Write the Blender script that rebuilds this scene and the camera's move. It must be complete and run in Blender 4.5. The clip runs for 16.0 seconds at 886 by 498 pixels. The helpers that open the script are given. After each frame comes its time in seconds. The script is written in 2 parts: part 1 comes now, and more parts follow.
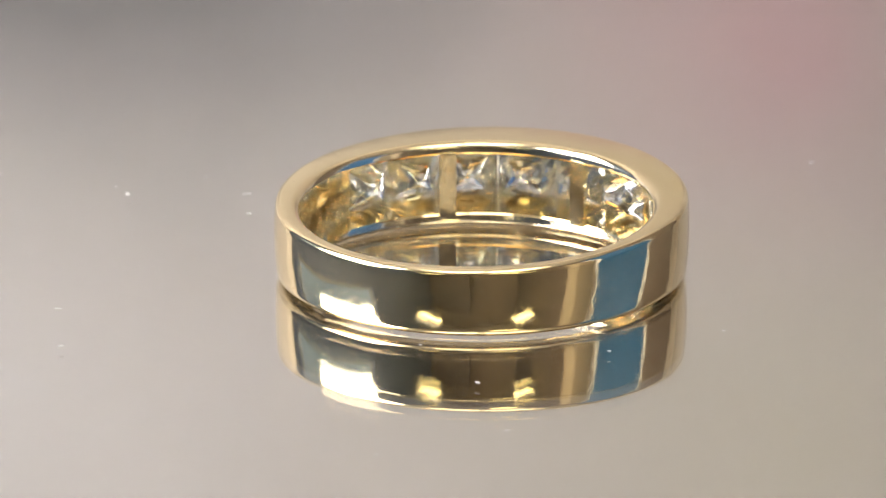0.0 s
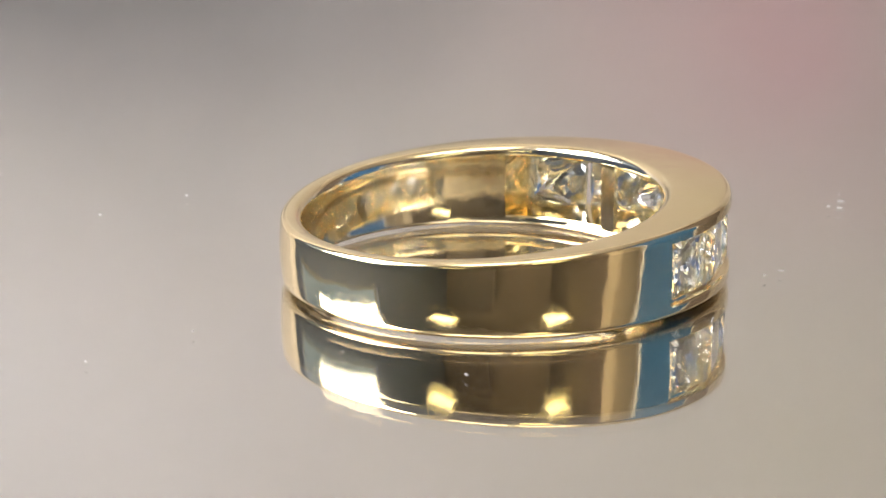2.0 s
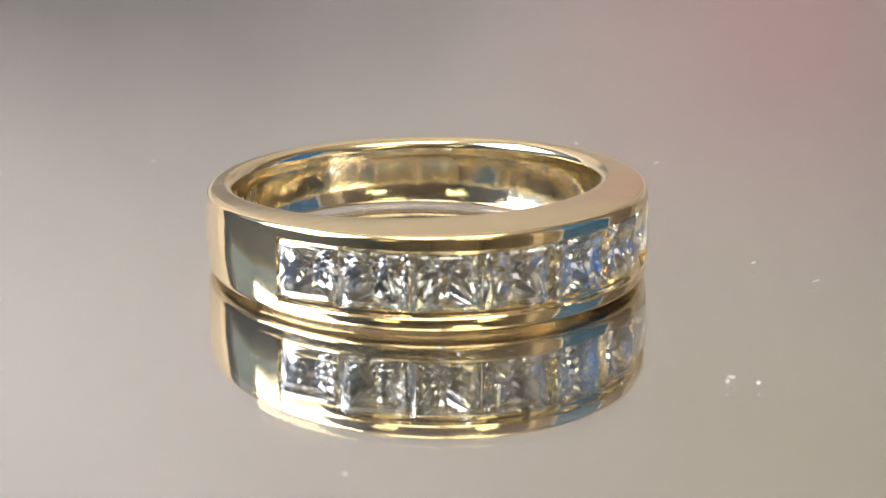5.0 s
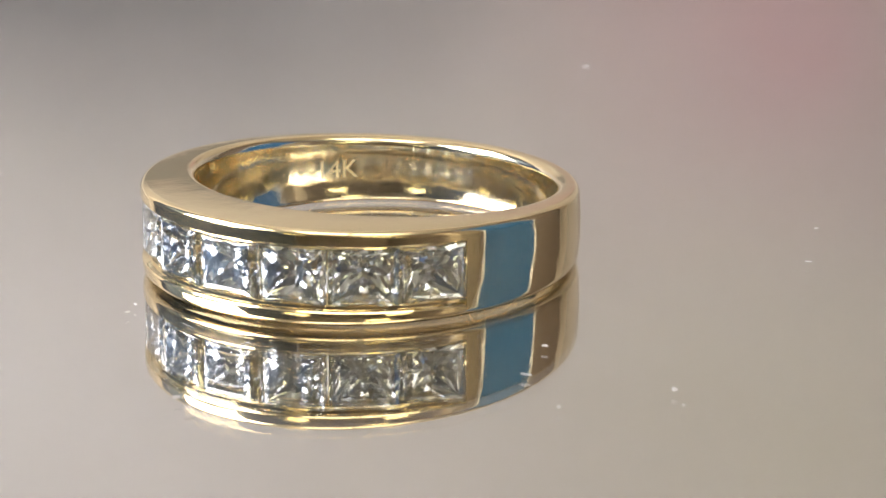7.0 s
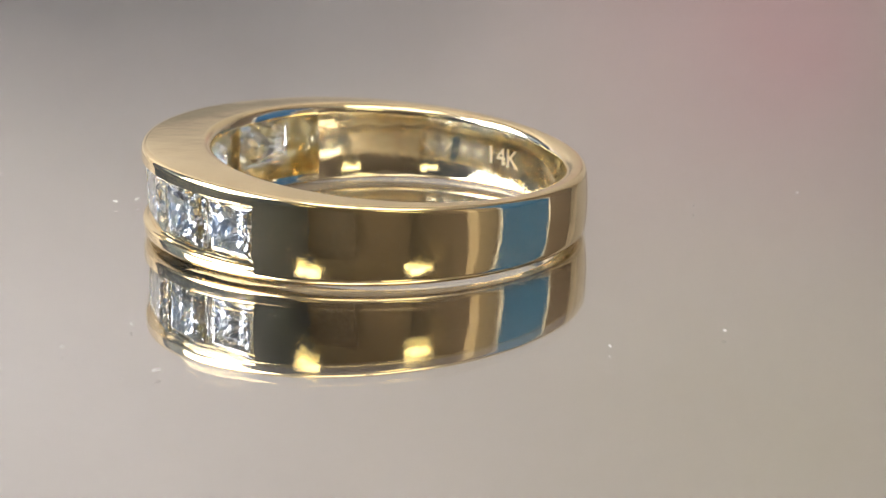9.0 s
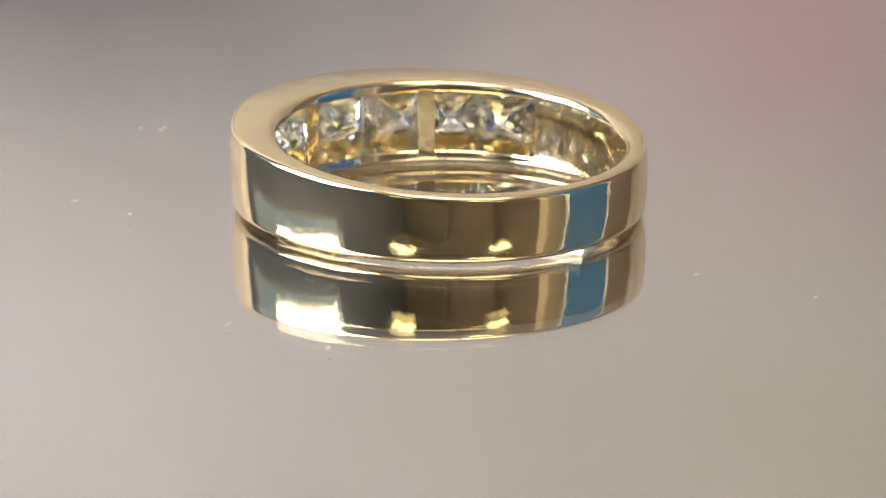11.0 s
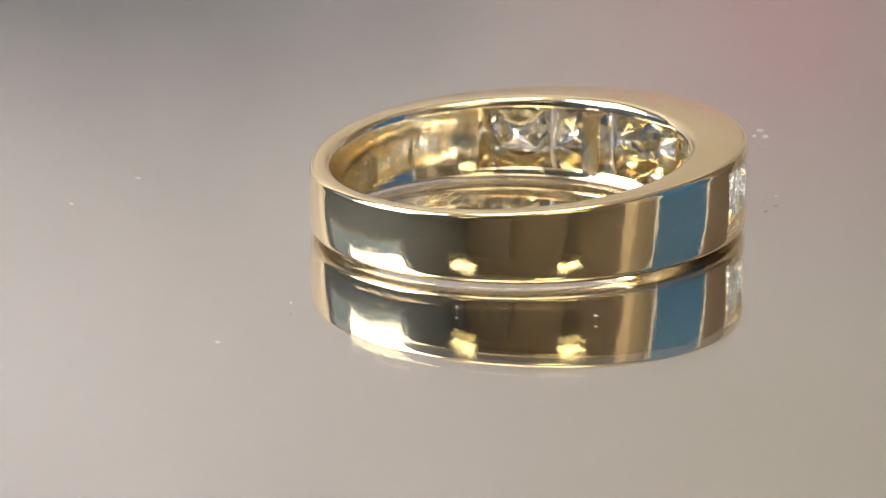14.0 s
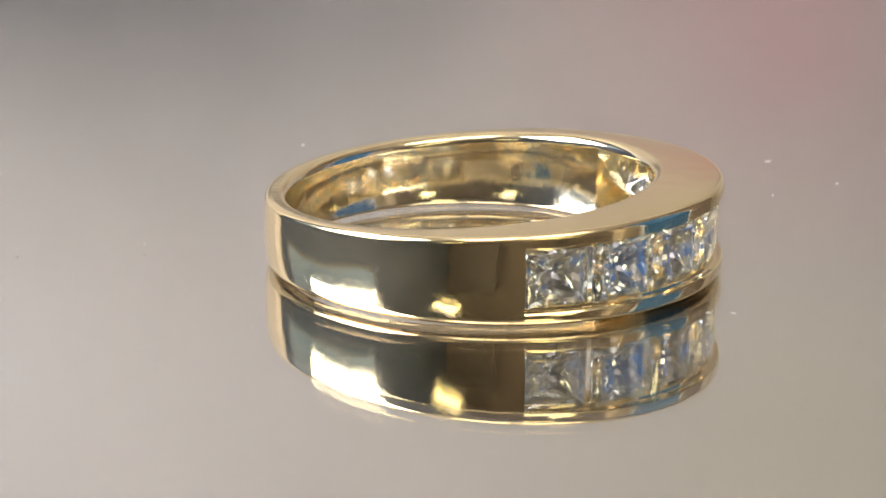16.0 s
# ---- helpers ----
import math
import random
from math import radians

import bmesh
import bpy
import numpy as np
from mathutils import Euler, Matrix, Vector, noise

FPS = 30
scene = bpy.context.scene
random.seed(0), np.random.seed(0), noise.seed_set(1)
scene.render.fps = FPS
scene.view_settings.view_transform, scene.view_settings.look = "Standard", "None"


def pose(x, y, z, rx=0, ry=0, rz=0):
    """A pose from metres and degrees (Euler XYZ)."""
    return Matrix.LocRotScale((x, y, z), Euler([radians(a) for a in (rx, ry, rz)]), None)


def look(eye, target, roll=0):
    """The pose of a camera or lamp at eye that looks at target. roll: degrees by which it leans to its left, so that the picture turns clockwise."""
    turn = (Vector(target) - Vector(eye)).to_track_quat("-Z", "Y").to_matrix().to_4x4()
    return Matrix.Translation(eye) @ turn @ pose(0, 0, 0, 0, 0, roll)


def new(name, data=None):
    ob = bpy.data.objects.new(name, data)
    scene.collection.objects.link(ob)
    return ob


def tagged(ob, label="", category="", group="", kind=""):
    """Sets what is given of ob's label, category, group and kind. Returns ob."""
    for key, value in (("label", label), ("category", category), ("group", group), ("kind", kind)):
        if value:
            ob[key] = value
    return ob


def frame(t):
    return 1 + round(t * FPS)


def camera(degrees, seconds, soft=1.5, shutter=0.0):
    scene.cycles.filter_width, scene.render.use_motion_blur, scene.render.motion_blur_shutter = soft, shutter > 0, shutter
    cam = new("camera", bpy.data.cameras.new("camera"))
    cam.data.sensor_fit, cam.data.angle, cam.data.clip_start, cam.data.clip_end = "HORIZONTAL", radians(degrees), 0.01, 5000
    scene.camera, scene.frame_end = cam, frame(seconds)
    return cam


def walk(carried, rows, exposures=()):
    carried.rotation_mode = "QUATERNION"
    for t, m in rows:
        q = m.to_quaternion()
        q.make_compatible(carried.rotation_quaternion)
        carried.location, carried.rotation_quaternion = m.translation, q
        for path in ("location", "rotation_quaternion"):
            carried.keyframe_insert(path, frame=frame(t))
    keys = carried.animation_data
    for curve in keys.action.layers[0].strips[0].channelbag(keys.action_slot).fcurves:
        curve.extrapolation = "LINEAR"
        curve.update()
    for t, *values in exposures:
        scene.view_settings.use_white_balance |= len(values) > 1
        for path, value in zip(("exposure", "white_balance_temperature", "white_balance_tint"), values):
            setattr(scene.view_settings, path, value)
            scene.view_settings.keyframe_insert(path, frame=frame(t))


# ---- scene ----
SECONDS = 16.0
MM = 0.001

# ---- camera ----
LENS = 17.43                      # degrees across the picture
DIST, ELEV = 138.26, radians(17.14)
RIGHT = Vector((1, 0, 0))
FORE = Vector((0, math.cos(ELEV), -math.sin(ELEV)))
UP = RIGHT.cross(FORE)
# seconds, drift of the camera to the right and upwards in millimetres
DRIFT = [
    (0.0, 1.205, 1.960),
    (0.5, 1.368, 1.893),
    (1.0, 1.522, 1.514),
    (1.5, 1.691, 1.076),
    (2.0, 1.653, 0.950),
    (2.5, 1.657, 0.937),
    (3.0, 1.663, 0.881),
    (5.5, 0.235, -0.963),
    (6.0, 0.112, -0.744),
    (6.5, -0.170, -0.346),
    (7.0, -0.286, -0.282),
    (7.5, -0.403, -0.605),
    (8.0, -0.441, -0.712),
    (8.5, -0.395, -0.654),
    (9.0, -0.336, -0.488),
    (11.5, -0.147, -0.988),
    (12.0, -0.101, -0.783),
    (12.5, 0.153, -0.711),
    (13.0, 0.384, -0.898),
    (13.5, 0.517, -0.984),
    (14.0, 0.514, -1.095),
    (14.5, 0.564, -0.965),
    (15.0, 0.617, -0.843),
    (15.5, 0.708, -0.650),
    (16.0, 0.840, -0.550),
]
cam = camera(LENS, SECONDS, soft=1.3)
cam.data.dof.use_dof = True
cam.data.dof.focus_distance = 0.134
cam.data.dof.aperture_fstop = 100.0


def camera_pose(dx, dy):
    m = look((0, 0, 0), FORE, 0.15)
    return Matrix.Translation((-DIST * FORE + dx * RIGHT + dy * UP) * MM) @ m


walk(cam, [(t, camera_pose(dx, dy)) for t, dx, dy in DRIFT], [(0, 0.0), (3, -0.01), (5.5, -0.10), (16, -0.13)])

# light runs to and fro many times inside the stones and between ring and mirror
scene.cycles.max_bounces, scene.cycles.glossy_bounces, scene.cycles.transmission_bounces = 28, 20, 20

# ---- turning ----
SPIN = -28.509                    # degrees a second, clockwise from above
RING_R, RING_A = 3.67, 40.53      # the ring's place on the turntable
RING_TURN = 75.6                 # where its stones point at the start

# ---- light ----
world = bpy.data.worlds.new("sky")
scene.world = world
world.use_nodes = True
wn = world.node_tree.nodes
sky = wn.new("ShaderNodeTexSky")
sky.sky_type, sky.sun_disc = "NISHITA", False
sky.sun_elevation, sky.sun_rotation = radians(42), radians(185)
wn["Background"].inputs[1].default_value = 0.15
world.node_tree.links.new(sky.outputs[0], wn["Background"].inputs[0])


def area_lamp(name, m, sx, sy, watts, colour):
    d = bpy.data.lights.new(name, "AREA")
    d.shape, d.size, d.size_y, d.energy, d.color = "RECTANGLE", sx, sy, watts, colour
    ob = new(name, d)
    ob.matrix_world = m
    return ob


# daylight that falls in through the window opening
area_lamp("window_daylight", look((-1.14, -0.10, 0.99), (0, 0.1, 0.1)), 1.10, 0.93, 48, (0.95, 0.94, 0.995))


# ---- materials ----
def material(name, colour, rough=0.5, metal=0.0, vary=0.0, scale=20.0, bump=0.0, bscale=200.0, rvary=0.0):
    """A Principled surface with colour variation, roughness variation and fine relief."""
    m = bpy.data.materials.new(name)
    m.use_nodes = True
    n, l = m.node_tree.nodes, m.node_tree.links
    b = n["Principled BSDF"]
    b.inputs["Base Color"].default_value = (*colour, 1)
    b.inputs["Roughness"].default_value = rough
    b.inputs["Metallic"].default_value = metal
    co = n.new("ShaderNodeTexCoord")
    if vary:
        a = n.new("ShaderNodeTexNoise")
        a.inputs["Scale"].default_value, a.inputs["Detail"].default_value = scale, 6
        r = n.new("ShaderNodeValToRGB")
        r.color_ramp.elements[0].position, r.color_ramp.elements[1].position = 0.3, 0.7
        r.color_ramp.elements[0].color = (*[c * (1 - vary) for c in colour], 1)
        r.color_ramp.elements[1].color = (*[min(1, c * (1 + vary)) for c in colour], 1)
        l.new(co.outputs["Object"], a.inputs["Vector"])
        l.new(a.outputs["Fac"], r.inputs[0])
        l.new(r.outputs[0], b.inputs["Base Color"])
    if rvary:
        a = n.new("ShaderNodeTexNoise")
        a.inputs["Scale"].default_value, a.inputs["Detail"].default_value = scale * 3, 5
        q = n.new("ShaderNodeMapRange")
        q.inputs["From Min"].default_value, q.inputs["From Max"].default_value = 0.35, 0.7
        q.inputs["To Min"].default_value, q.inputs["To Max"].default_value = max(0, rough - rvary), rough + rvary
        l.new(co.outputs["Object"], a.inputs["Vector"])
        l.new(a.outputs["Fac"], q.inputs["Value"])
        l.new(q.outputs[0], b.inputs["Roughness"])
    if bump:
        a = n.new("ShaderNodeTexNoise")
        a.inputs["Scale"].default_value, a.inputs["Detail"].default_value = bscale, 3
        u = n.new("ShaderNodeBump")
        u.inputs["Strength"].default_value, u.inputs["Distance"].default_value = bump, 1.0 / bscale
        l.new(co.outputs["Object"], a.inputs["Vector"])
        l.new(a.outputs["Fac"], u.inputs["Height"])
        l.new(u.outputs[0], b.inputs["Normal"])
    return m


def glow(name, colour, strength):
    m = bpy.data.materials.new(name)
    m.use_nodes = True
    b = m.node_tree.nodes["Principled BSDF"]
    b.inputs["Base Color"].default_value = (*colour, 1)
    b.inputs["Emission Color"].default_value = (*colour, 1)
    b.inputs["Emission Strength"].default_value = strength
    return m


def clear(name, ior, colour=(1, 1, 1), rough=0.0):
    m = bpy.data.materials.new(name)
    m.use_nodes = True
    n, l = m.node_tree.nodes, m.node_tree.links
    g = n.new("ShaderNodeBsdfGlass")
    g.inputs["IOR"].default_value, g.inputs["Roughness"].default_value = ior, rough
    g.inputs["Color"].default_value = (*colour, 1)
    l.new(g.outputs[0], n["Material Output"].inputs[0])
    return m


def polished_gold(name, dull, lumps=1.0, deep=(0.86, 0.70, 0.41), pale=(0.92, 0.775, 0.48)):
    """Yellow gold, hand-polished: broad unevenness, fine hairline scratches along the band, patches of duller polish."""
    m = bpy.data.materials.new(name)
    m.use_nodes = True
    n, l = m.node_tree.nodes, m.node_tree.links
    b = n["Principled BSDF"]
    b.inputs["Metallic"].default_value = 1.0
    uv = n.new("ShaderNodeUVMap")

    def noise_at(sx, sy, detail, turn=0):
        spun = n.new("ShaderNodeMapping")
        spun.inputs["Rotation"].default_value = (0, 0, radians(turn))
        l.new(uv.outputs[0], spun.inputs[0])
        p = n.new("ShaderNodeMapping")
        p.inputs["Scale"].default_value = (sx, sy, 1)
        t = n.new("ShaderNodeTexNoise")
        t.inputs["Scale"].default_value, t.inputs["Detail"].default_value = 1, detail
        l.new(spun.outputs[0], p.inputs[0])
        l.new(p.outputs[0], t.inputs["Vector"])
        return t.outputs["Fac"]

    tone = n.new("ShaderNodeValToRGB")
    tone.color_ramp.elements[0].color = (*deep, 1)
    tone.color_ramp.elements[1].color = (*pale, 1)
    l.new(noise_at(0.5, 0.7, 5), tone.inputs[0])
    l.new(tone.outputs[0], b.inputs["Base Color"])
    q = n.new("ShaderNodeMapRange")
    q.inputs["From Min"].default_value, q.inputs["From Max"].default_value = 0.4, 0.75
    q.inputs["To Min"].default_value, q.inputs["To Max"].default_value = 0.03 + dull, 0.13 + dull
    l.new(noise_at(0.9, 2.2, 6), q.inputs["Value"])
    l.new(q.outputs[0], b.inputs["Roughness"])
    last = None
    for sx, sy, detail, depth in ((0.35, 0.30, 1, 36e-6), (1.1, 0.8, 2, 11e-6 * lumps), (0.8, 16, 4, 0.7e-6), (5, 7, 3, 0.4e-6)):
        u = n.new("ShaderNodeBump")
        u.inputs["Strength"].default_value, u.inputs["Distance"].default_value = 1.0, depth
        l.new(noise_at(sx, sy, detail), u.inputs["Height"])
        if last:
            l.new(last.outputs[0], u.inputs["Normal"])
        last = u
    l.new(last.outputs[0], b.inputs["Normal"])
    # worn hairlines scatter the light more widely
    worn = n.new("ShaderNodeBsdfGlossy")
    worn.inputs["Roughness"].default_value = 0.19
    l.new(tone.outputs[0], worn.inputs["Color"])
    l.new(last.outputs[0], worn.inputs["Normal"])
    lines = None
    for turn, long, fine, lo in ((0, 0.5, 22, 0.60), (24, 0.45, 19, 0.63), (-31, 0.5, 21, 0.63), (72, 0.4, 18, 0.65)):
        a = n.new("ShaderNodeMapRange")
        a.inputs["From Min"].default_value, a.inputs["From Max"].default_value = lo, lo + 0.05
        a.inputs["To Min"].default_value, a.inputs["To Max"].default_value = 0.09, 0.22
        l.new(noise_at(long, fine, 2, turn), a.inputs["Value"])
        if lines:
            k = n.new("ShaderNodeMath")
            k.operation = "MAXIMUM"
            l.new(lines, k.inputs[0])
            l.new(a.outputs[0], k.inputs[1])
            lines = k.outputs[0]
        else:
            lines = a.outputs[0]
    both = n.new("ShaderNodeMixShader")
    l.new(lines, both.inputs[0])
    l.new(b.outputs[0], both.inputs[1])
    l.new(worn.outputs[0], both.inputs[2])
    l.new(both.outputs[0], n["Material Output"].inputs[0])
    return m


GOLD = polished_gold("yellow_gold", 0.0)
GOLD_INNER = polished_gold("brushed_inner_gold", 0.03, 1.8, (0.82, 0.725, 0.52), (0.90, 0.81, 0.60))
GOLD_STAMP = material("engraved_gold", (0.93, 0.82, 0.58), 0.32, 1.0)
DIAMOND = clear("diamond", 2.42, (0.975, 0.99, 1.0), 0.0)
dn, dl = DIAMOND.node_tree.nodes, DIAMOND.node_tree.links
haze, dmix = dn.new("ShaderNodeBsdfDiffuse"), dn.new("ShaderNodeMixShader")
haze.inputs["Color"].default_value, dmix.inputs[0].default_value = (0.85, 0.84, 0.82, 1), 0.012
dl.new(dn["Glass BSDF"].outputs[0], dmix.inputs[1])
dl.new(haze.outputs[0], dmix.inputs[2])
dl.new(dmix.outputs[0], dn["Material Output"].inputs[0])
PANE = bpy.data.materials.new("mirror_glass_face")
PANE.use_nodes = True
pn, pl = PANE.node_tree.nodes, PANE.node_tree.links
mix, gls, trn = (pn.new("ShaderNode" + k) for k in ("MixShader", "BsdfGlossy", "BsdfTransparent"))
mix.inputs[0].default_value, gls.inputs["Roughness"].default_value = 0.17, 0.0
pl.new(trn.outputs[0], mix.inputs[1])
pl.new(gls.outputs[0], mix.inputs[2])
film, dusty = pn.new("ShaderNodeBsdfDiffuse"), pn.new("ShaderNodeMixShader")
film.inputs["Color"].default_value = (0.62, 0.58, 0.54, 1)
smear, amount = pn.new("ShaderNodeTexNoise"), pn.new("ShaderNodeMapRange")
smear.inputs["Scale"].default_value, smear.inputs["Detail"].default_value = 60, 6
amount.inputs["To Min"].default_value, amount.inputs["To Max"].default_value = 0.001, 0.010
place = pn.new("ShaderNodeTexCoord")
pl.new(place.outputs["Object"], smear.inputs["Vector"])
pl.new(smear.outputs["Fac"], amount.inputs["Value"])
pl.new(amount.outputs[0], dusty.inputs[0])
pl.new(mix.outputs[0], dusty.inputs[1])
pl.new(film.outputs[0], dusty.inputs[2])
pl.new(dusty.outputs[0], pn["Material Output"].inputs[0])
SILVER = material("silvering", (0.80, 0.785, 0.76), 0.0, 1.0)
BLACK = material("black_plastic", (0.02, 0.02, 0.022), 0.35, 0.0, 0.2, 60, 0.05, 800)
WALL = material("beige_wall_paint", (0.64, 0.59, 0.54), 0.8, 0.0, 0.16, 5, 0.1, 120)
WALL_GREY = material("blue_wall_paint", (0.095, 0.140, 0.25), 0.8, 0.0, 0.08, 3, 0.1, 120)
WALL_BROWN = material("brown_wall_paint", (0.31, 0.255, 0.20), 0.8, 0.0, 0.1, 3, 0.1, 120)
WALL_DARK = material("dark_brown_wall_paint", (0.15, 0.12, 0.10), 0.8, 0.0, 0.1, 3, 0.1, 120)
CEIL = material("ceiling_paint", (0.80, 0.78, 0.75), 0.9, 0.0, 0.04, 4, 0.1, 90)
FLOOR = material("floor_boards", (0.20, 0.13, 0.08), 0.5, 0.0, 0.3, 5, 0.1, 60)
TABLE = material("table_top", (0.40, 0.34, 0.28), 0.45, 0.0, 0.12, 12, 0.08, 150)
DARKWOOD = material("dark_stained_wood", (0.12, 0.09, 0.062), 0.5, 0.0, 0.3, 9, 0.1, 80)
FRAME = material("grey_metal_paint", (0.20, 0.22, 0.25), 0.45, 0.0, 0.05, 8)
WHITE = material("white_paint", (0.8, 0.8, 0.78), 0.4, 0.0, 0.03, 8)


def backdrop_washes():
    """Soft tones of the blurred background put into colour as broad washes: beige, grey towards one lower corner, a
    pink bloom beside it.
    """
    m = bpy.data.materials.new("backdrop_washes")
    m.use_nodes = True
    n, l = m.node_tree.nodes, m.node_tree.links
    b = n["Principled BSDF"]
    b.inputs["Roughness"].default_value = 0.85
    co = n.new("ShaderNodeTexCoord")
    wob = n.new("ShaderNodeTexNoise")
    wob.inputs["Scale"].default_value, wob.inputs["Detail"].default_value = 14, 2
    l.new(co.outputs["Object"], wob.inputs["Vector"])
    bend = n.new("ShaderNodeVectorMath")
    bend.operation = "MULTIPLY_ADD"
    bend.inputs[1].default_value = (0.04, 0.0, 0.04)
    l.new(wob.outputs["Color"], bend.inputs[0])
    l.new(co.outputs["Object"], bend.inputs[2])

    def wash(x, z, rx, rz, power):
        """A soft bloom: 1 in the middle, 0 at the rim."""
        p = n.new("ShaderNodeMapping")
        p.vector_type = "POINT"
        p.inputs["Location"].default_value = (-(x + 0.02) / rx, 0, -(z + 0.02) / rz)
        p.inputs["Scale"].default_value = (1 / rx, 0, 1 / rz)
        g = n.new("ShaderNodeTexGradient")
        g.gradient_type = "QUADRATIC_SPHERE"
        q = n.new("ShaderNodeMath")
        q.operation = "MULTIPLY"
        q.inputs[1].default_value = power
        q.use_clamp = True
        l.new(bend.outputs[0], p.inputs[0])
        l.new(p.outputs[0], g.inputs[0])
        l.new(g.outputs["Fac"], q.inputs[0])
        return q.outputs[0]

    # each wash imitates a soft tone of the mirrored background, not a print
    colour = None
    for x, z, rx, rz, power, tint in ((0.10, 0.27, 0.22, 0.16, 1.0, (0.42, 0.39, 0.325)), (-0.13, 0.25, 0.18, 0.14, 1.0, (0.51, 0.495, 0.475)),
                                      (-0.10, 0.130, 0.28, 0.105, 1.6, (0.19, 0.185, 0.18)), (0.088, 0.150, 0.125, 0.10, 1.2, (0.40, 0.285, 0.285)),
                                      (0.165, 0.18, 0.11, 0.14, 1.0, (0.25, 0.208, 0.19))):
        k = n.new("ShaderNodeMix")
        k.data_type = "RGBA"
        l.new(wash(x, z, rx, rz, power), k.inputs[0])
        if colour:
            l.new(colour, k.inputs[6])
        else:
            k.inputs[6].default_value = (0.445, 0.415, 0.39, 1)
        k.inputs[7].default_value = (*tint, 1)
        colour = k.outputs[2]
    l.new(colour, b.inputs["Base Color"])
    return m


BACKDROP_TINT = backdrop_washes()
BLUE = material("blue_plastic", (0.004, 0.066, 0.178), 0.5, 0.0, 0.1, 8, 0.05, 200)
BLUE.node_tree.nodes["Principled BSDF"].inputs["Specular IOR Level"].default_value = 0.2
CREAM = material("cream_card", (0.38, 0.32, 0.23), 0.7, 0.0, 0.05, 15, 0.1, 300)
LAMP = glow("warm_lamp_glass", (1.0, 0.90, 0.50), 6.0)
PANEL = glow("ceiling_panel_glass", (1.0, 0.955, 0.84), 3.8)
DUST = material("dust_fibre", (0.55, 0.53, 0.50), 0.8, 0.0, 0.2, 500)


# ---- mesh helpers ----
def mesh_of(bm, name, mat, smooth=None):
    me = bpy.data.meshes.new(name)
    bm.normal_update()
    bm.to_mesh(me)
    bm.free()
    me.materials.append(mat)
    if smooth is not None:
        for p in me.polygons:
            p.use_smooth = True
        me.set_sharp_from_angle(angle=radians(smooth))
    return me


def wrap_uv(me):
    """Millimetres along and across the band."""
    uv = me.uv_layers.new(name="UVMap")
    for p in me.polygons:
        base = math.atan2(p.center.y, -p.center.x)
        for li in p.loop_indices:
            c = me.vertices[me.loops[li].vertex_index].co
            a = math.atan2(c.y, -c.x)
            if a - base > math.pi:
                a -= 2 * math.pi
            elif base - a > math.pi:
                a += 2 * math.pi
            uv.data[li].uv = (a * 9.5 + 40, c.z * 1000 + math.hypot(c.x, c.y) * 1000)


def part(name, bm, mat, parent, label="", smooth=None):
    ob = new(name, mesh_of(bm, name, mat, smooth))
    ob.parent = parent
    return tagged(ob, label)


def add_box(bm, x0, x1, y0, y1, z0, z1, bevel=0.0):
    b = bmesh.new()
    bmesh.ops.create_cube(b, size=1)
    bmesh.ops.scale(b, vec=(x1 - x0, y1 - y0, z1 - z0), verts=b.verts)
    bmesh.ops.translate(b, vec=((x0 + x1) / 2, (y0 + y1) / 2, (z0 + z1) / 2), verts=b.verts)
    if bevel:
        bmesh.ops.bevel(b, geom=b.edges[:], offset=bevel, segments=2, affect="EDGES")
    me = bpy.data.meshes.new("tmp")
    b.to_mesh(me)
    b.free()
    bm.from_mesh(me)
    bpy.data.meshes.remove(me)
    return bm


def box(x0, x1, y0, y1, z0, z1, bevel=0.0):
    return add_box(bmesh.new(), x0, x1, y0, y1, z0, z1, bevel)


def lathe(profile, steps=96, closed=True):
    """A turned solid from a list of (radius, height)."""
    bm = bmesh.new()
    rows = []
    for i in range(steps):
        a = 2 * math.pi * i / steps
        rows.append([bm.verts.new((r * math.cos(a), r * math.sin(a), z)) for r, z in profile])
    n = len(profile)
    for i in range(steps):
        p, q = rows[i], rows[(i + 1) % steps]
        for k in range(n if closed else n - 1):
            bm.faces.new((p[k], q[k], q[(k + 1) % n], p[(k + 1) % n]))
    if not closed:
        bm.faces.new([r[0] for r in rows][::-1])
        bm.faces.new([r[-1] for r in rows])
    bmesh.ops.recalc_face_normals(bm, faces=bm.faces)
    return bm


def disc(r, z0, z1, steps=128):
    bm = bmesh.new()
    bmesh.ops.create_cone(bm, cap_ends=True, segments=steps, radius1=r, radius2=r, depth=z1 - z0)
    bmesh.ops.translate(bm, vec=(0, 0, (z0 + z1) / 2), verts=bm.verts)
    return bm


def sheet(r, z, steps=128):
    bm = bmesh.new()
    bmesh.ops.create_circle(bm, cap_ends=True, segments=steps, radius=r)
    bmesh.ops.translate(bm, vec=(0, 0, z), verts=bm.verts)
    return bm


def setting(name, bm, mat, label=""):
    return tagged(new(name, mesh_of(bm, name, mat)), label, kind="structure")


# ---- the room: z = 0 is the mirror's upper face ----
FLOOR_Z, CEIL_Z, TABLE_Z = -0.78, 1.62, -0.028
WX0, WX1, WY0, WY1 = -1.2, 1.2, -2.8, 1.0
setting("floor", box(WX0, WX1, WY0, WY1, FLOOR_Z - 0.05, FLOOR_Z), FLOOR, "brown wooden floor of the room")
setting("ceiling", box(WX0, WX1, WY0, WY1, CEIL_Z, CEIL_Z + 0.05), CEIL, "off-white painted ceiling")
setting("wall_north", box(WX0, WX1, WY1, WY1 + 0.1, FLOOR_Z, CEIL_Z), WALL, "plain beige painted wall behind the turntable")
setting("wall_south", box(WX0, WX1, WY0 - 0.1, WY0, FLOOR_Z, CEIL_Z), WALL_BROWN, "dim brown painted wall")
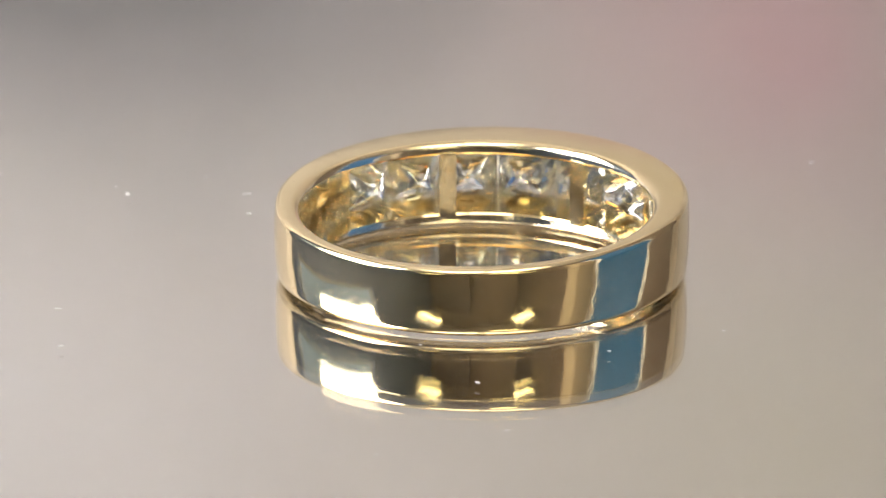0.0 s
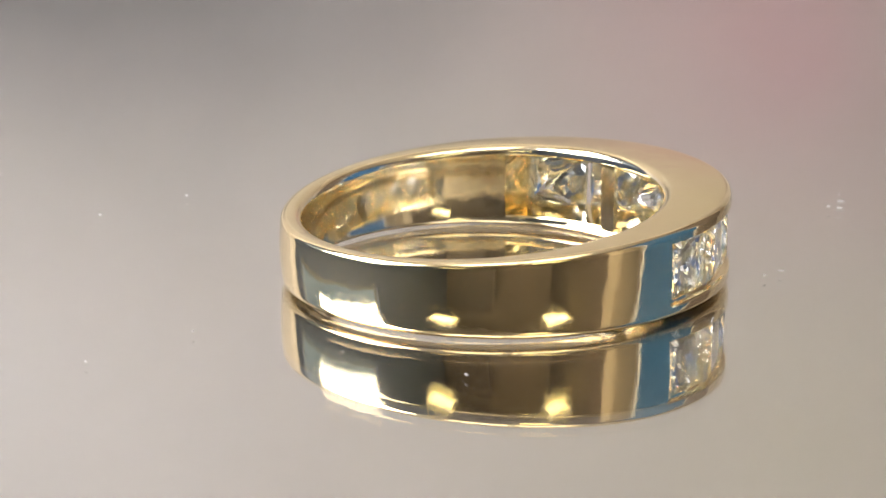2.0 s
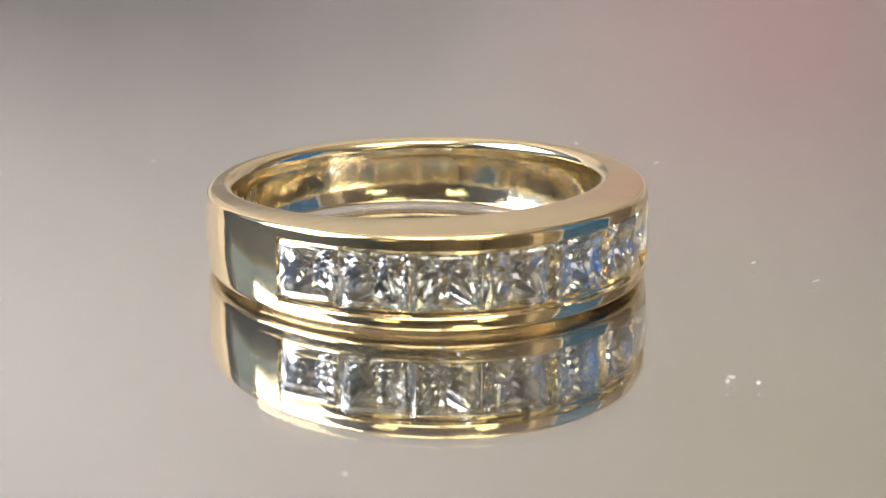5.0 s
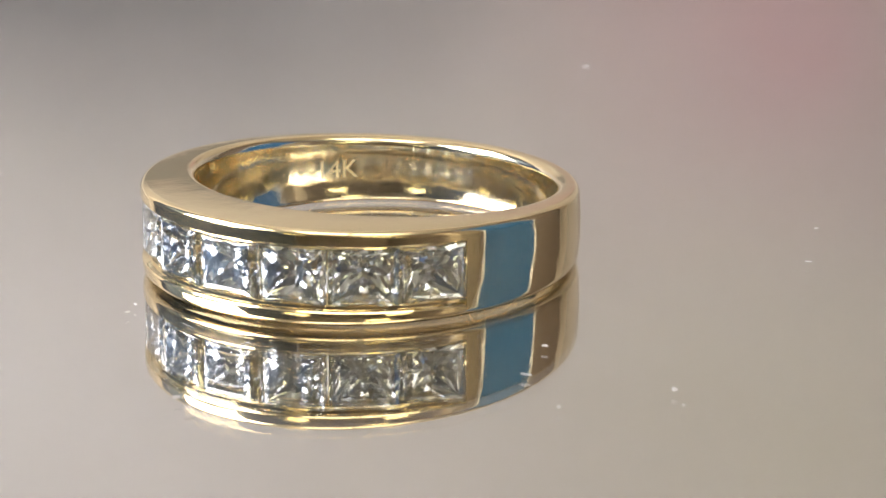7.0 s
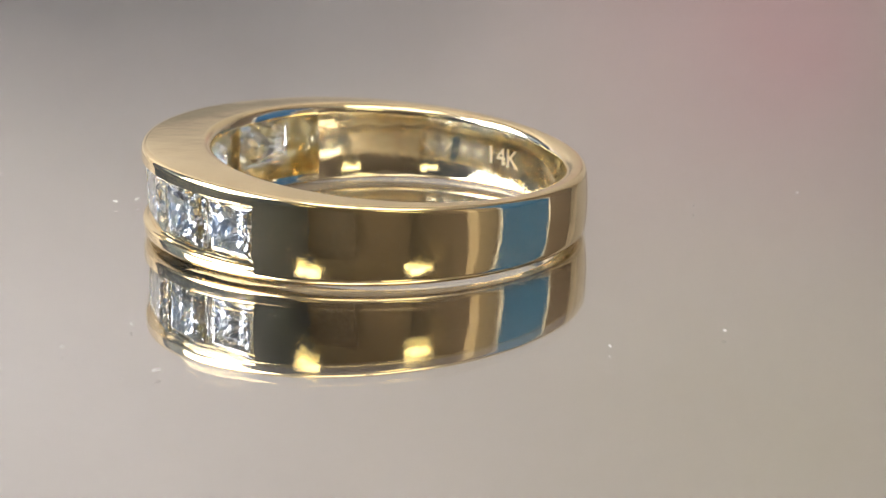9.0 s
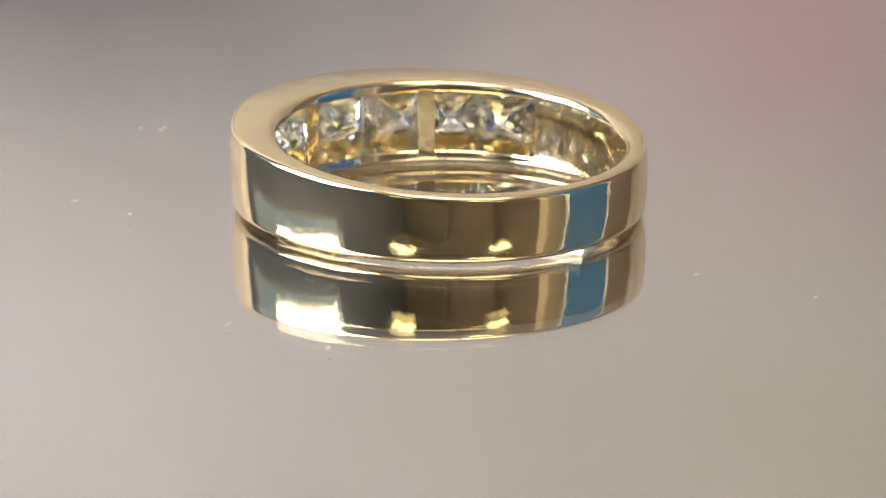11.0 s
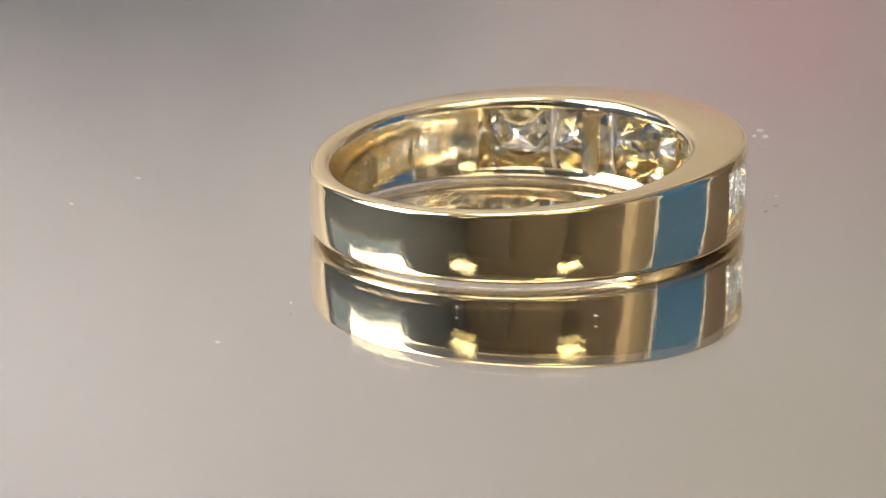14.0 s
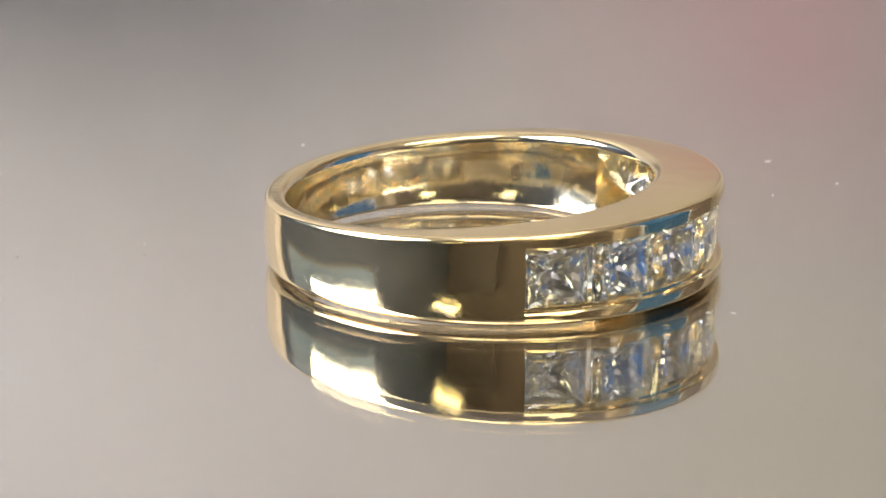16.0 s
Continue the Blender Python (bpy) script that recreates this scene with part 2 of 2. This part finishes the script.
setting("wall_east", box(WX1, WX1 + 0.1, WY0, WY1, FLOOR_Z, CEIL_Z), WALL_DARK, "dark brown painted side wall")
WIN = (-0.66, 0.80, 0.36, 1.50)   # y and z of the window opening
bm = bmesh.new()
add_box(bm, WX0 - 0.1, WX0, WY0, WIN[0], FLOOR_Z, CEIL_Z)
add_box(bm, WX0 - 0.1, WX0, WIN[1], WY1, FLOOR_Z, CEIL_Z)
add_box(bm, WX0 - 0.1, WX0, WIN[0], WIN[1], FLOOR_Z, WIN[2])
add_box(bm, WX0 - 0.1, WX0, WIN[0], WIN[1], WIN[3], CEIL_Z)
setting("wall_west", bm, WALL_GREY, "blue painted wall with a window opening")


def window():
    y0, y1, z0, z1 = WIN
    w = new("window_1")
    tagged(w, "grey metal-framed window in the blue wall, bright daylight", kind="structure")
    bm = bmesh.new()
    x = WX0 - 0.06
    for a, b, c, d in ((y0, y1, z0, z0 + 0.04), (y0, y1, z1 - 0.04, z1), (y0, y0 + 0.04, z0 + 0.04, z1 - 0.04),
                       (y1 - 0.04, y1, z0 + 0.04, z1 - 0.04)):
        add_box(bm, x - 0.02, x + 0.02, a, b, c, d)
    part("window_frame", bm, FRAME, w)
    p = part("pane", box(x - 0.002, x + 0.002, y0 + 0.04, y1 - 0.04, z0 + 0.04, z1 - 0.04), clear("window_glass", 1.45), w)
    p.visible_shadow = False


window()


def pendant_lamp(x, y, z, w, d):
    lamp = new("pendant_lamp")
    lamp.location = (x, y, CEIL_Z)
    tagged(lamp, "flat rectangular pendant lamp glowing warm white", "pendant lamp", "warm pendant lamps")
    h = z - CEIL_Z
    bm = bmesh.new()
    for a, c, e, f in ((-w, w, -d, -d + 0.02), (-w, w, d - 0.02, d), (-w, -w + 0.02, -d + 0.02, d - 0.02), (w - 0.02, w, -d + 0.02, d - 0.02)):
        add_box(bm, a, c, e, f, h, h + 0.05)
    part("frame", bm, WHITE, lamp)
    part("diffuser", box(-w + 0.02, w - 0.02, -d + 0.02, d - 0.02, h + 0.005, h + 0.04), LAMP, lamp, "glowing warm diffuser")
    for s in (-1, 1):
        part("cord", box(s * w * 0.9 - 0.003, s * w * 0.9 + 0.003, -0.003, 0.003, h + 0.05, 0), BLACK, lamp)


for x, y, z, w, d in ((-0.74, -1.45, 0.76, 0.20, 0.12), (0.35, -1.05, 0.80, 0.16, 0.12), (0.9, -1.7, 0.88, 0.22, 0.14)):
    pendant_lamp(x, y, z, w, d)


def ceiling_lamp(x, y, w, d):
    lamp = new("ceiling_lamp")
    lamp.location = (x, y, CEIL_Z)
    tagged(lamp, "large flat ceiling lamp panel glowing warm white", "ceiling lamp")
    bm = bmesh.new()
    for a, c, e, f in ((-w, w, -d, -d + 0.03), (-w, w, d - 0.03, d), (-w, -w + 0.03, -d + 0.03, d - 0.03), (w - 0.03, w, -d + 0.03, d - 0.03)):
        add_box(bm, a, c, e, f, -0.06, 0)
    part("frame", bm, WHITE, lamp)
    for s in (-1, 1):
        part("diffuser", box(s * w / 2 - w / 2 + 0.04, s * w / 2 + w / 2 - 0.04, -d + 0.03, d - 0.03, -0.05, -0.02), PANEL, lamp, "glowing warm diffuser")


ceiling_lamp(0.1, -0.55, 0.62, 0.38)


def wardrobe():
    c = new("wardrobe")
    c.location = (-0.62, WY0 + 0.22, FLOOR_Z)
    tagged(c, "tall dark brown wardrobe against the wall", "wardrobe")
    part("body", box(-0.5, 0.5, -0.2, 0.2, 0, 1.75, 0.005), DARKWOOD, c)
    for x in (-0.25, 0.25):
        dr = part("door", box(x - 0.245, x + 0.245, 0.203, 0.22, 0.06, 1.72, 0.003), DARKWOOD, c)
        part("handle", box(x * 0.15 - 0.008, x * 0.15 + 0.008, 0.222, 0.24, 0.8, 0.95, 0.003), SILVER, dr)


wardrobe()


def table():
    t = new("table")
    t.location = (0, 0.05, FLOOR_Z)
    tagged(t, "plain light brown table under the turntable", "table")
    h = TABLE_Z - FLOOR_Z
    part("tabletop", box(-0.75, 0.75, -0.5, 0.65, h - 0.03, h, 0.004), TABLE, t)
    for x in (-0.7, 0.7):
        for y in (-0.45, 0.6):
            part("leg", box(x - 0.025, x + 0.025, y - 0.025, y + 0.025, 0, h - 0.03, 0.003), TABLE, t)


table()


def carton(name, label, category, x, y, w, d, h, turn, mat):
    c = new(name)
    c.matrix_world = pose(x, y, TABLE_Z, 0, 0, turn)
    tagged(c, label, category)
    part("body", box(-w / 2, w / 2, -d / 2, d / 2, 0, h, 0.004), mat, c)
    part("lid", box(-w / 2 - 0.003, w / 2 + 0.003, -d / 2 - 0.003, d / 2 + 0.003, h, h + 0.012, 0.003), mat, c)
    return c


def backdrop():
    """An added stand-in sheet for the blurred background; it stands on the table and curves forward at its foot."""
    bm = bmesh.new()
    rows = []
    foot = [(0.0, 0.0)] + [(0.05 * math.sin(a), 0.05 * (1 - math.cos(a))) for a in [math.pi / 2 * k / 8 for k in range(1, 9)]] + [(0.055, 0.2), (0.06, 0.55)]
    for y, z in foot:
        rows.append([[bm.verts.new((-0.55 + 1.1 * k / 12, y + e, z + (0.001 if z == 0 else 0))) for k in range(13)] for e in (0, 0.0012)])
    for p, q in zip(rows, rows[1:]):
        for s in (0, 1):
            for k in range(12):
                bm.faces.new((p[s][k], p[s][k + 1], q[s][k + 1], q[s][k]))
        for k in (0, 12):
            bm.faces.new((p[0][k], q[0][k], q[1][k], p[1][k]))
    for p in (rows[0], rows[-1]):
        for k in range(12):
            bm.faces.new((p[0][k], p[0][k + 1], p[1][k + 1], p[1][k]))
    bmesh.ops.recalc_face_normals(bm, faces=bm.faces)
    ob = setting("backdrop", bm, BACKDROP_TINT, "pale beige stand-in backdrop with the background's soft pink and grey tones")
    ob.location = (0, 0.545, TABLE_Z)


backdrop()
BLUE_BOX = carton("blue_box", "blue plastic box beside the turntable", "box", 0.36, -0.018, 0.10, 0.19, 0.36, 0, BLUE)


def edge_trim(parent):
    for s in (-1, 1):
        part("edge_trim", box(-0.054, -0.051, s * 0.095 - 0.003, s * 0.095 + 0.003, 0.0, 0.36, 0.001), WHITE, parent, "white edge trim")


edge_trim(BLUE_BOX)
carton("cream_box", "cream cardboard box beside the turntable", "box", 0.36, -0.21, 0.10, 0.07, 0.30, 20, CREAM)


# ---- turntable ----
def turntable():
    t = new("mirror_turntable")
    tagged(t, "round mirror-topped display turntable, slowly turning", "turntable")
    part("base", lathe([(0.001, -0.028), (0.075, -0.028), (0.082, -0.024), (0.082, -0.012), (0.09, -0.009),
                        (0.0955, -0.006), (0.0955, -0.0013), (0.001, -0.0013)], 128), BLACK, t, "black plastic base", 40)
    part("silvering", disc(0.0945, -0.0012, -0.00023), SILVER, t, "bright silvered mirror layer")
    part("glass", sheet(0.0945, 0.0), PANE, t, "clear front face of the mirror glass")
    return t


TURNTABLE = turntable()


# ---- the ring, in millimetres round its own axis, stones towards +x ----
INNER = 8.4
CHANNEL_OUT, CHANNEL_IN = radians(56.6), radians(63.0)


def outer(a):
    return INNER + 2.00 + 1.165 * math.cos(a) + 0.38 * math.cos(2 * a)


def height(a):
    return 3.82 + 0.62 * math.cos(a)


def wall(a, z):
    """The radius of the slightly domed outer face, with rounded edges."""
    h = height(a)
    v = min(1, max(-1, 2 * z / h - 1))
    r = outer(a) - (0.10 if v > 0 else 0.12) * v * v
    edge = 0.30 if v > 0 else 0.34
    d = min(z, h - z)
    if d < edge:
        r -= edge - math.sqrt(max(0, edge * edge - (edge - d) ** 2))
    return r


def bore(a, z):
    """The inner face: domed for comfort, with well rounded edges."""
    h = height(a)
    edge = 0.42 if z > h / 2 else 0.24
    d = min(z, h - z)
    r = INNER + 0.12 * abs(2 * z / h - 1) ** 3
    if d < edge:
        r += edge - math.sqrt(max(0, edge * edge - (edge - d) ** 2))
    return r


def steps(a):
    """Heights of the whole section, closer together near the rounded edges."""
    h = height(a)
    zs = [0, 0.003, 0.012, 0.03, 0.055, 0.09, 0.13, 0.18, 0.24, 0.31, 0.38, 0.46]
    full = zs + [0.46 + (h - 0.92) * k / 12 for k in range(1, 12)] + [h - z for z in reversed(zs)]
    return full


def section_solid(a):
    out = [(wall(a, z), z) for z in steps(a)]
    inn = [(bore(a, z), z) for z in reversed(steps(a))]
    return out + inn


STONE_Z = lambda a: height(a) * 0.5
HALF = 1.29                        # half of the channel's height


def section_rail(a, top):
    """Upper or lower rail of the channel, with a stepped lip over the stones."""
    h = height(a)
    up = (lambda z: h - z) if top else (lambda z: z)
    e = h / 2 - HALF
    near = [0, 0.003, 0.012, 0.03, 0.055, 0.09, 0.13, 0.18, 0.24, 0.31]
    brim = wall(a, up(0.42))
    lip = [(brim, e - 0.24), (brim - 0.06, e - 0.18), (outer(a) - 0.36, e - 0.16), (outer(a) - 0.40, e - 0.13),
           (outer(a) - 0.42, e - 0.02), (outer(a) - 0.50, e + 0.03), (outer(a) - 0.8, e + 0.03), (INNER + 0.6, e - 0.2),
           (INNER + 0.12, e - 0.28), (bore(a, up(e - 0.36)), e - 0.36)]
    pts = [(wall(a, up(z)), z) for z in near] + lip + [(bore(a, up(z)), z) for z in reversed(near)]
    return [(r, up(z)) for r, z in pts]


def end_angle(r, a):
    k = (r - INNER) / (outer(CHANNEL_OUT) - INNER)
    return CHANNEL_IN + (CHANNEL_OUT - CHANNEL_IN) * min(1, max(0, k))


def sweep(bm, section, angles, caps):
    """angles: functions of the radius, from row to row."""
    rows = []
    for fa in angles:
        mid = fa(INNER + 1.2)
        rows.append([bm.verts.new((r * math.cos(fa(r)) * MM, r * math.sin(fa(r)) * MM, z * MM)) for r, z in section(mid)])
    n = len(rows[0])
    for p, q in zip(rows, rows[1:]):
        for k in range(n):
            bm.faces.new((p[k], q[k], q[(k + 1) % n], p[(k + 1) % n]))
    if caps:
        bm.faces.new(rows[0][::-1])
        bm.faces.new(rows[-1])


def stone_mesh():
    """A square brilliant with a flat table, bevelled crown and a chevron-cut point; outward is +x."""
    bm = bmesh.new()
    h = 1.55
    pts = []
    for s in (-1, 1):
        for t in (-1, 1):
            pts += [(0, s * h, t * h), (-0.10, s * h, t * h), (0.34, s * h * 0.66, t * h * 0.66), (0.19, s * h * 0.86, t * h * 0.86)]
            pts += [(0.28, s * h * 0.80, t * h * 0.42), (0.28, s * h * 0.42, t * h * 0.80)]
            for d in (0.84, 0.62, 0.42, 0.22):
                pts.append((-0.10 - 1.75 * (1 - d ** 1.2), s * h * d, t * h * d))
    for s in (-1, 1):
        for d in (0.92, 0.74, 0.54, 0.34, 0.14):
            x = -0.14 - 1.75 * (1 - d ** 1.42)
            pts += [(x, s * h * d, 0), (x, 0, s * h * d)]
        pts += [(0.24, s * h * 0.86, 0), (0.24, 0, s * h * 0.86)]
    pts.append((-1.88, 0, 0))
    for p in pts:
        bm.verts.new(Vector((p[0], p[1], p[2] * 0.885)) * MM)
    bmesh.ops.convex_hull(bm, input=bm.verts)
    bmesh.ops.delete(bm, geom=[v for v in bm.verts if not v.link_faces], context="VERTS")
    bmesh.ops.dissolve_limit(bm, angle_limit=radians(0.5), verts=bm.verts, edges=bm.edges)
    bmesh.ops.recalc_face_normals(bm, faces=bm.faces)
    return mesh_of(bm, "stone", DIAMOND)


def lettering(text, size, angle, mat, parent):
    """Letters sunk round the inner face at the given angle."""
    cu = bpy.data.curves.new("text", "FONT")
    cu.body, cu.size, cu.align_x, cu.align_y, cu.extrude = text, size, "CENTER", "CENTER", 0.02
    tmp = new("text", cu)
    me = bpy.data.meshes.new_from_object(tmp.evaluated_get(bpy.context.evaluated_depsgraph_get()))
    bpy.data.objects.remove(tmp)
    for v in me.vertices:
        x, y, z = v.co
        a = angle - x / INNER
        r = INNER - 0.012 - max(0, z) * 0.2
        v.co = (r * math.cos(a) * MM, r * math.sin(a) * MM, (y + height(angle) / 2) * MM)
    me.materials.clear()
    me.materials.append(mat)
    ob = new("hallmark", me)
    ob.parent = parent
    return tagged(ob, "small stamped hallmark letters")


def gold_part(name, bm, parent, label):
    """A piece of the band; its face towards the finger is less polished."""
    bmesh.ops.remove_doubles(bm, verts=bm.verts, dist=2e-7)
    bmesh.ops.recalc_face_normals(bm, faces=bm.faces)
    me = part(name, bm, GOLD, parent, label, 35).data
    wrap_uv(me)
    me.materials.append(GOLD_INNER)
    for p in me.polygons:
        away = Vector((p.center.x, p.center.y, 0)).normalized()
        if p.normal.dot(away) < -0.8:
            p.material_index = 1
    return me


def ring():
    r = new("ring")
    tagged(r, "yellow gold band ring channel-set with seven square clear stones", "ring")
    bm = bmesh.new()
    n = 150
    lo = lambda k: (lambda q: end_angle(q, 0) + (2 * math.pi - 2 * end_angle(q, 0)) * k / n)
    sweep(bm, section_solid, [lo(k) for k in range(n + 1)], True)
    gold_part("shank", bm, r, "polished yellow gold shank")
    m = 72
    hi = lambda k: (lambda q: end_angle(q, 0) * (2 * k / m - 1))
    for top in (False, True):
        bm = bmesh.new()
        sweep(bm, lambda a, top=top: section_rail(a, top), [hi(k) for k in range(m + 1)], False)
        gold_part("rail", bm, r, "gold channel rail along the stones")
    for s in (-1, 1):
        bm = bmesh.new()
        a0, a1 = radians(20.7) * s, radians(26.6) * s
        def bar(a):
            h = height(a)
            return [(INNER, 0.5), (INNER, h - 0.5), (INNER + 0.25, h - 0.5), (INNER + 0.25, 0.5)]
        sweep(bm, bar, [(lambda q, k=k: a0 + (a1 - a0) * k / 6) for k in range(7)], True)
        bmesh.ops.recalc_face_normals(bm, faces=bm.faces)
        wrap_uv(part("bar", bm, GOLD_INNER, r, "narrow gold bar behind the stones", 35).data)
    me = stone_mesh()
    places = [0.0]
    for k in range(3):
        places.append(places[-1] + 3.13 / (outer(places[-1] + 0.13) - 0.70))
    for a in [-p for p in places[:0:-1]] + places:
        s = new("stone", me)
        s.parent = r
        d = (outer(a) - 0.68) * MM
        s.matrix_local = Matrix.Translation((d * math.cos(a), d * math.sin(a), STONE_Z(a) * MM)) @ Matrix.Rotation(a, 4, "Z") @ pose(0, 0, 0, random.uniform(-1, 1), random.uniform(-2.5, 2.5), random.uniform(-2.5, 2.5))
        tagged(s, "clear square-cut sparkling stone")
    lettering("14K", 1.3, radians(-131), GOLD_STAMP, r)
    return r


RING = ring()


def dust():
    """Specks and short fibres on the mirror; the larger ones where they lie on the turntable, in millimetres."""
    bm = bmesh.new()
    rng = random.Random(4)
    spots = [
        (2.7, 23.8, 0.12), (21.6, 23.0, 0.11), (2.3, 25.0, 0.11), (1.2, 25.8, 0.08), (-8.9, 12.8, 0.09), (4.3, -36.6, 0.15), (9.9, 14.8, 0.09), (-16.0, -8.4, 0.09), (10.0, 13.7, 0.11), (-11.7, 19.8, 0.09), (-16.4, 17.9, 0.07), (-15.6, 16.3, 0.14), (3.2, 24.1, 0.14), (0.2, -8.1, 0.06), (2.7, -13.1, 0.08), (8.7, -8.9, 0.08), (-1.5, -21.7, 0.05)
    ]
    for _ in range(9):
        q, a = 12 + 36 * math.sqrt(rng.random()), rng.uniform(0, 2 * math.pi)
        spots.append((q * math.cos(a), q * math.sin(a), rng.uniform(0.02, 0.035)))
    for x, y, s in spots:
        m = Matrix.Translation((x * MM, y * MM, s * 0.35 * MM)) @ Matrix.Rotation(rng.uniform(0, 3), 4, "Z")
        n = bmesh.ops.create_icosphere(bm, subdivisions=1, radius=s * MM, matrix=m @ Matrix.Diagonal((rng.uniform(0.8, 2.2), rng.uniform(0.5, 1), 0.35, 1)))
        for v in n["verts"]:
            v.co += Vector((rng.uniform(-1, 1), rng.uniform(-1, 1), 0)) * s * 0.3 * MM
    for x, y, a in ((-9.5, 16.5, 0.3), (14.0, -6.0, 1.2), (4.0, -19.0, 2.1), (-17.0, -3.0, 0.8)):
        add_box(bm, x * MM, (x + 0.5 * math.cos(a)) * MM, y * MM, (y + 0.05) * MM, 0, 0.03 * MM)
    return tagged(new("dust", mesh_of(bm, "dust", DUST)), "pale dust specks lying on the mirror", "dust", kind="stuff")


SPECKS = dust()


# ---- movement ----
def motions():
    rows = [k * 0.5 for k in range(33)]
    walk(SPECKS, [(t, pose(0, 0, 0, 0, 0, SPIN * t)) for t in rows])
    walk(TURNTABLE, [(t, pose(0, 0, 0, 0, 0, SPIN * t)) for t in rows])
    def ring_pose(t):
        a = radians(RING_A + SPIN * t)
        return pose(RING_R * MM * math.cos(a), RING_R * MM * math.sin(a), 0.00001, 0, 0, RING_TURN + SPIN * t)
    walk(RING, [(t, ring_pose(t)) for t in rows])


motions()
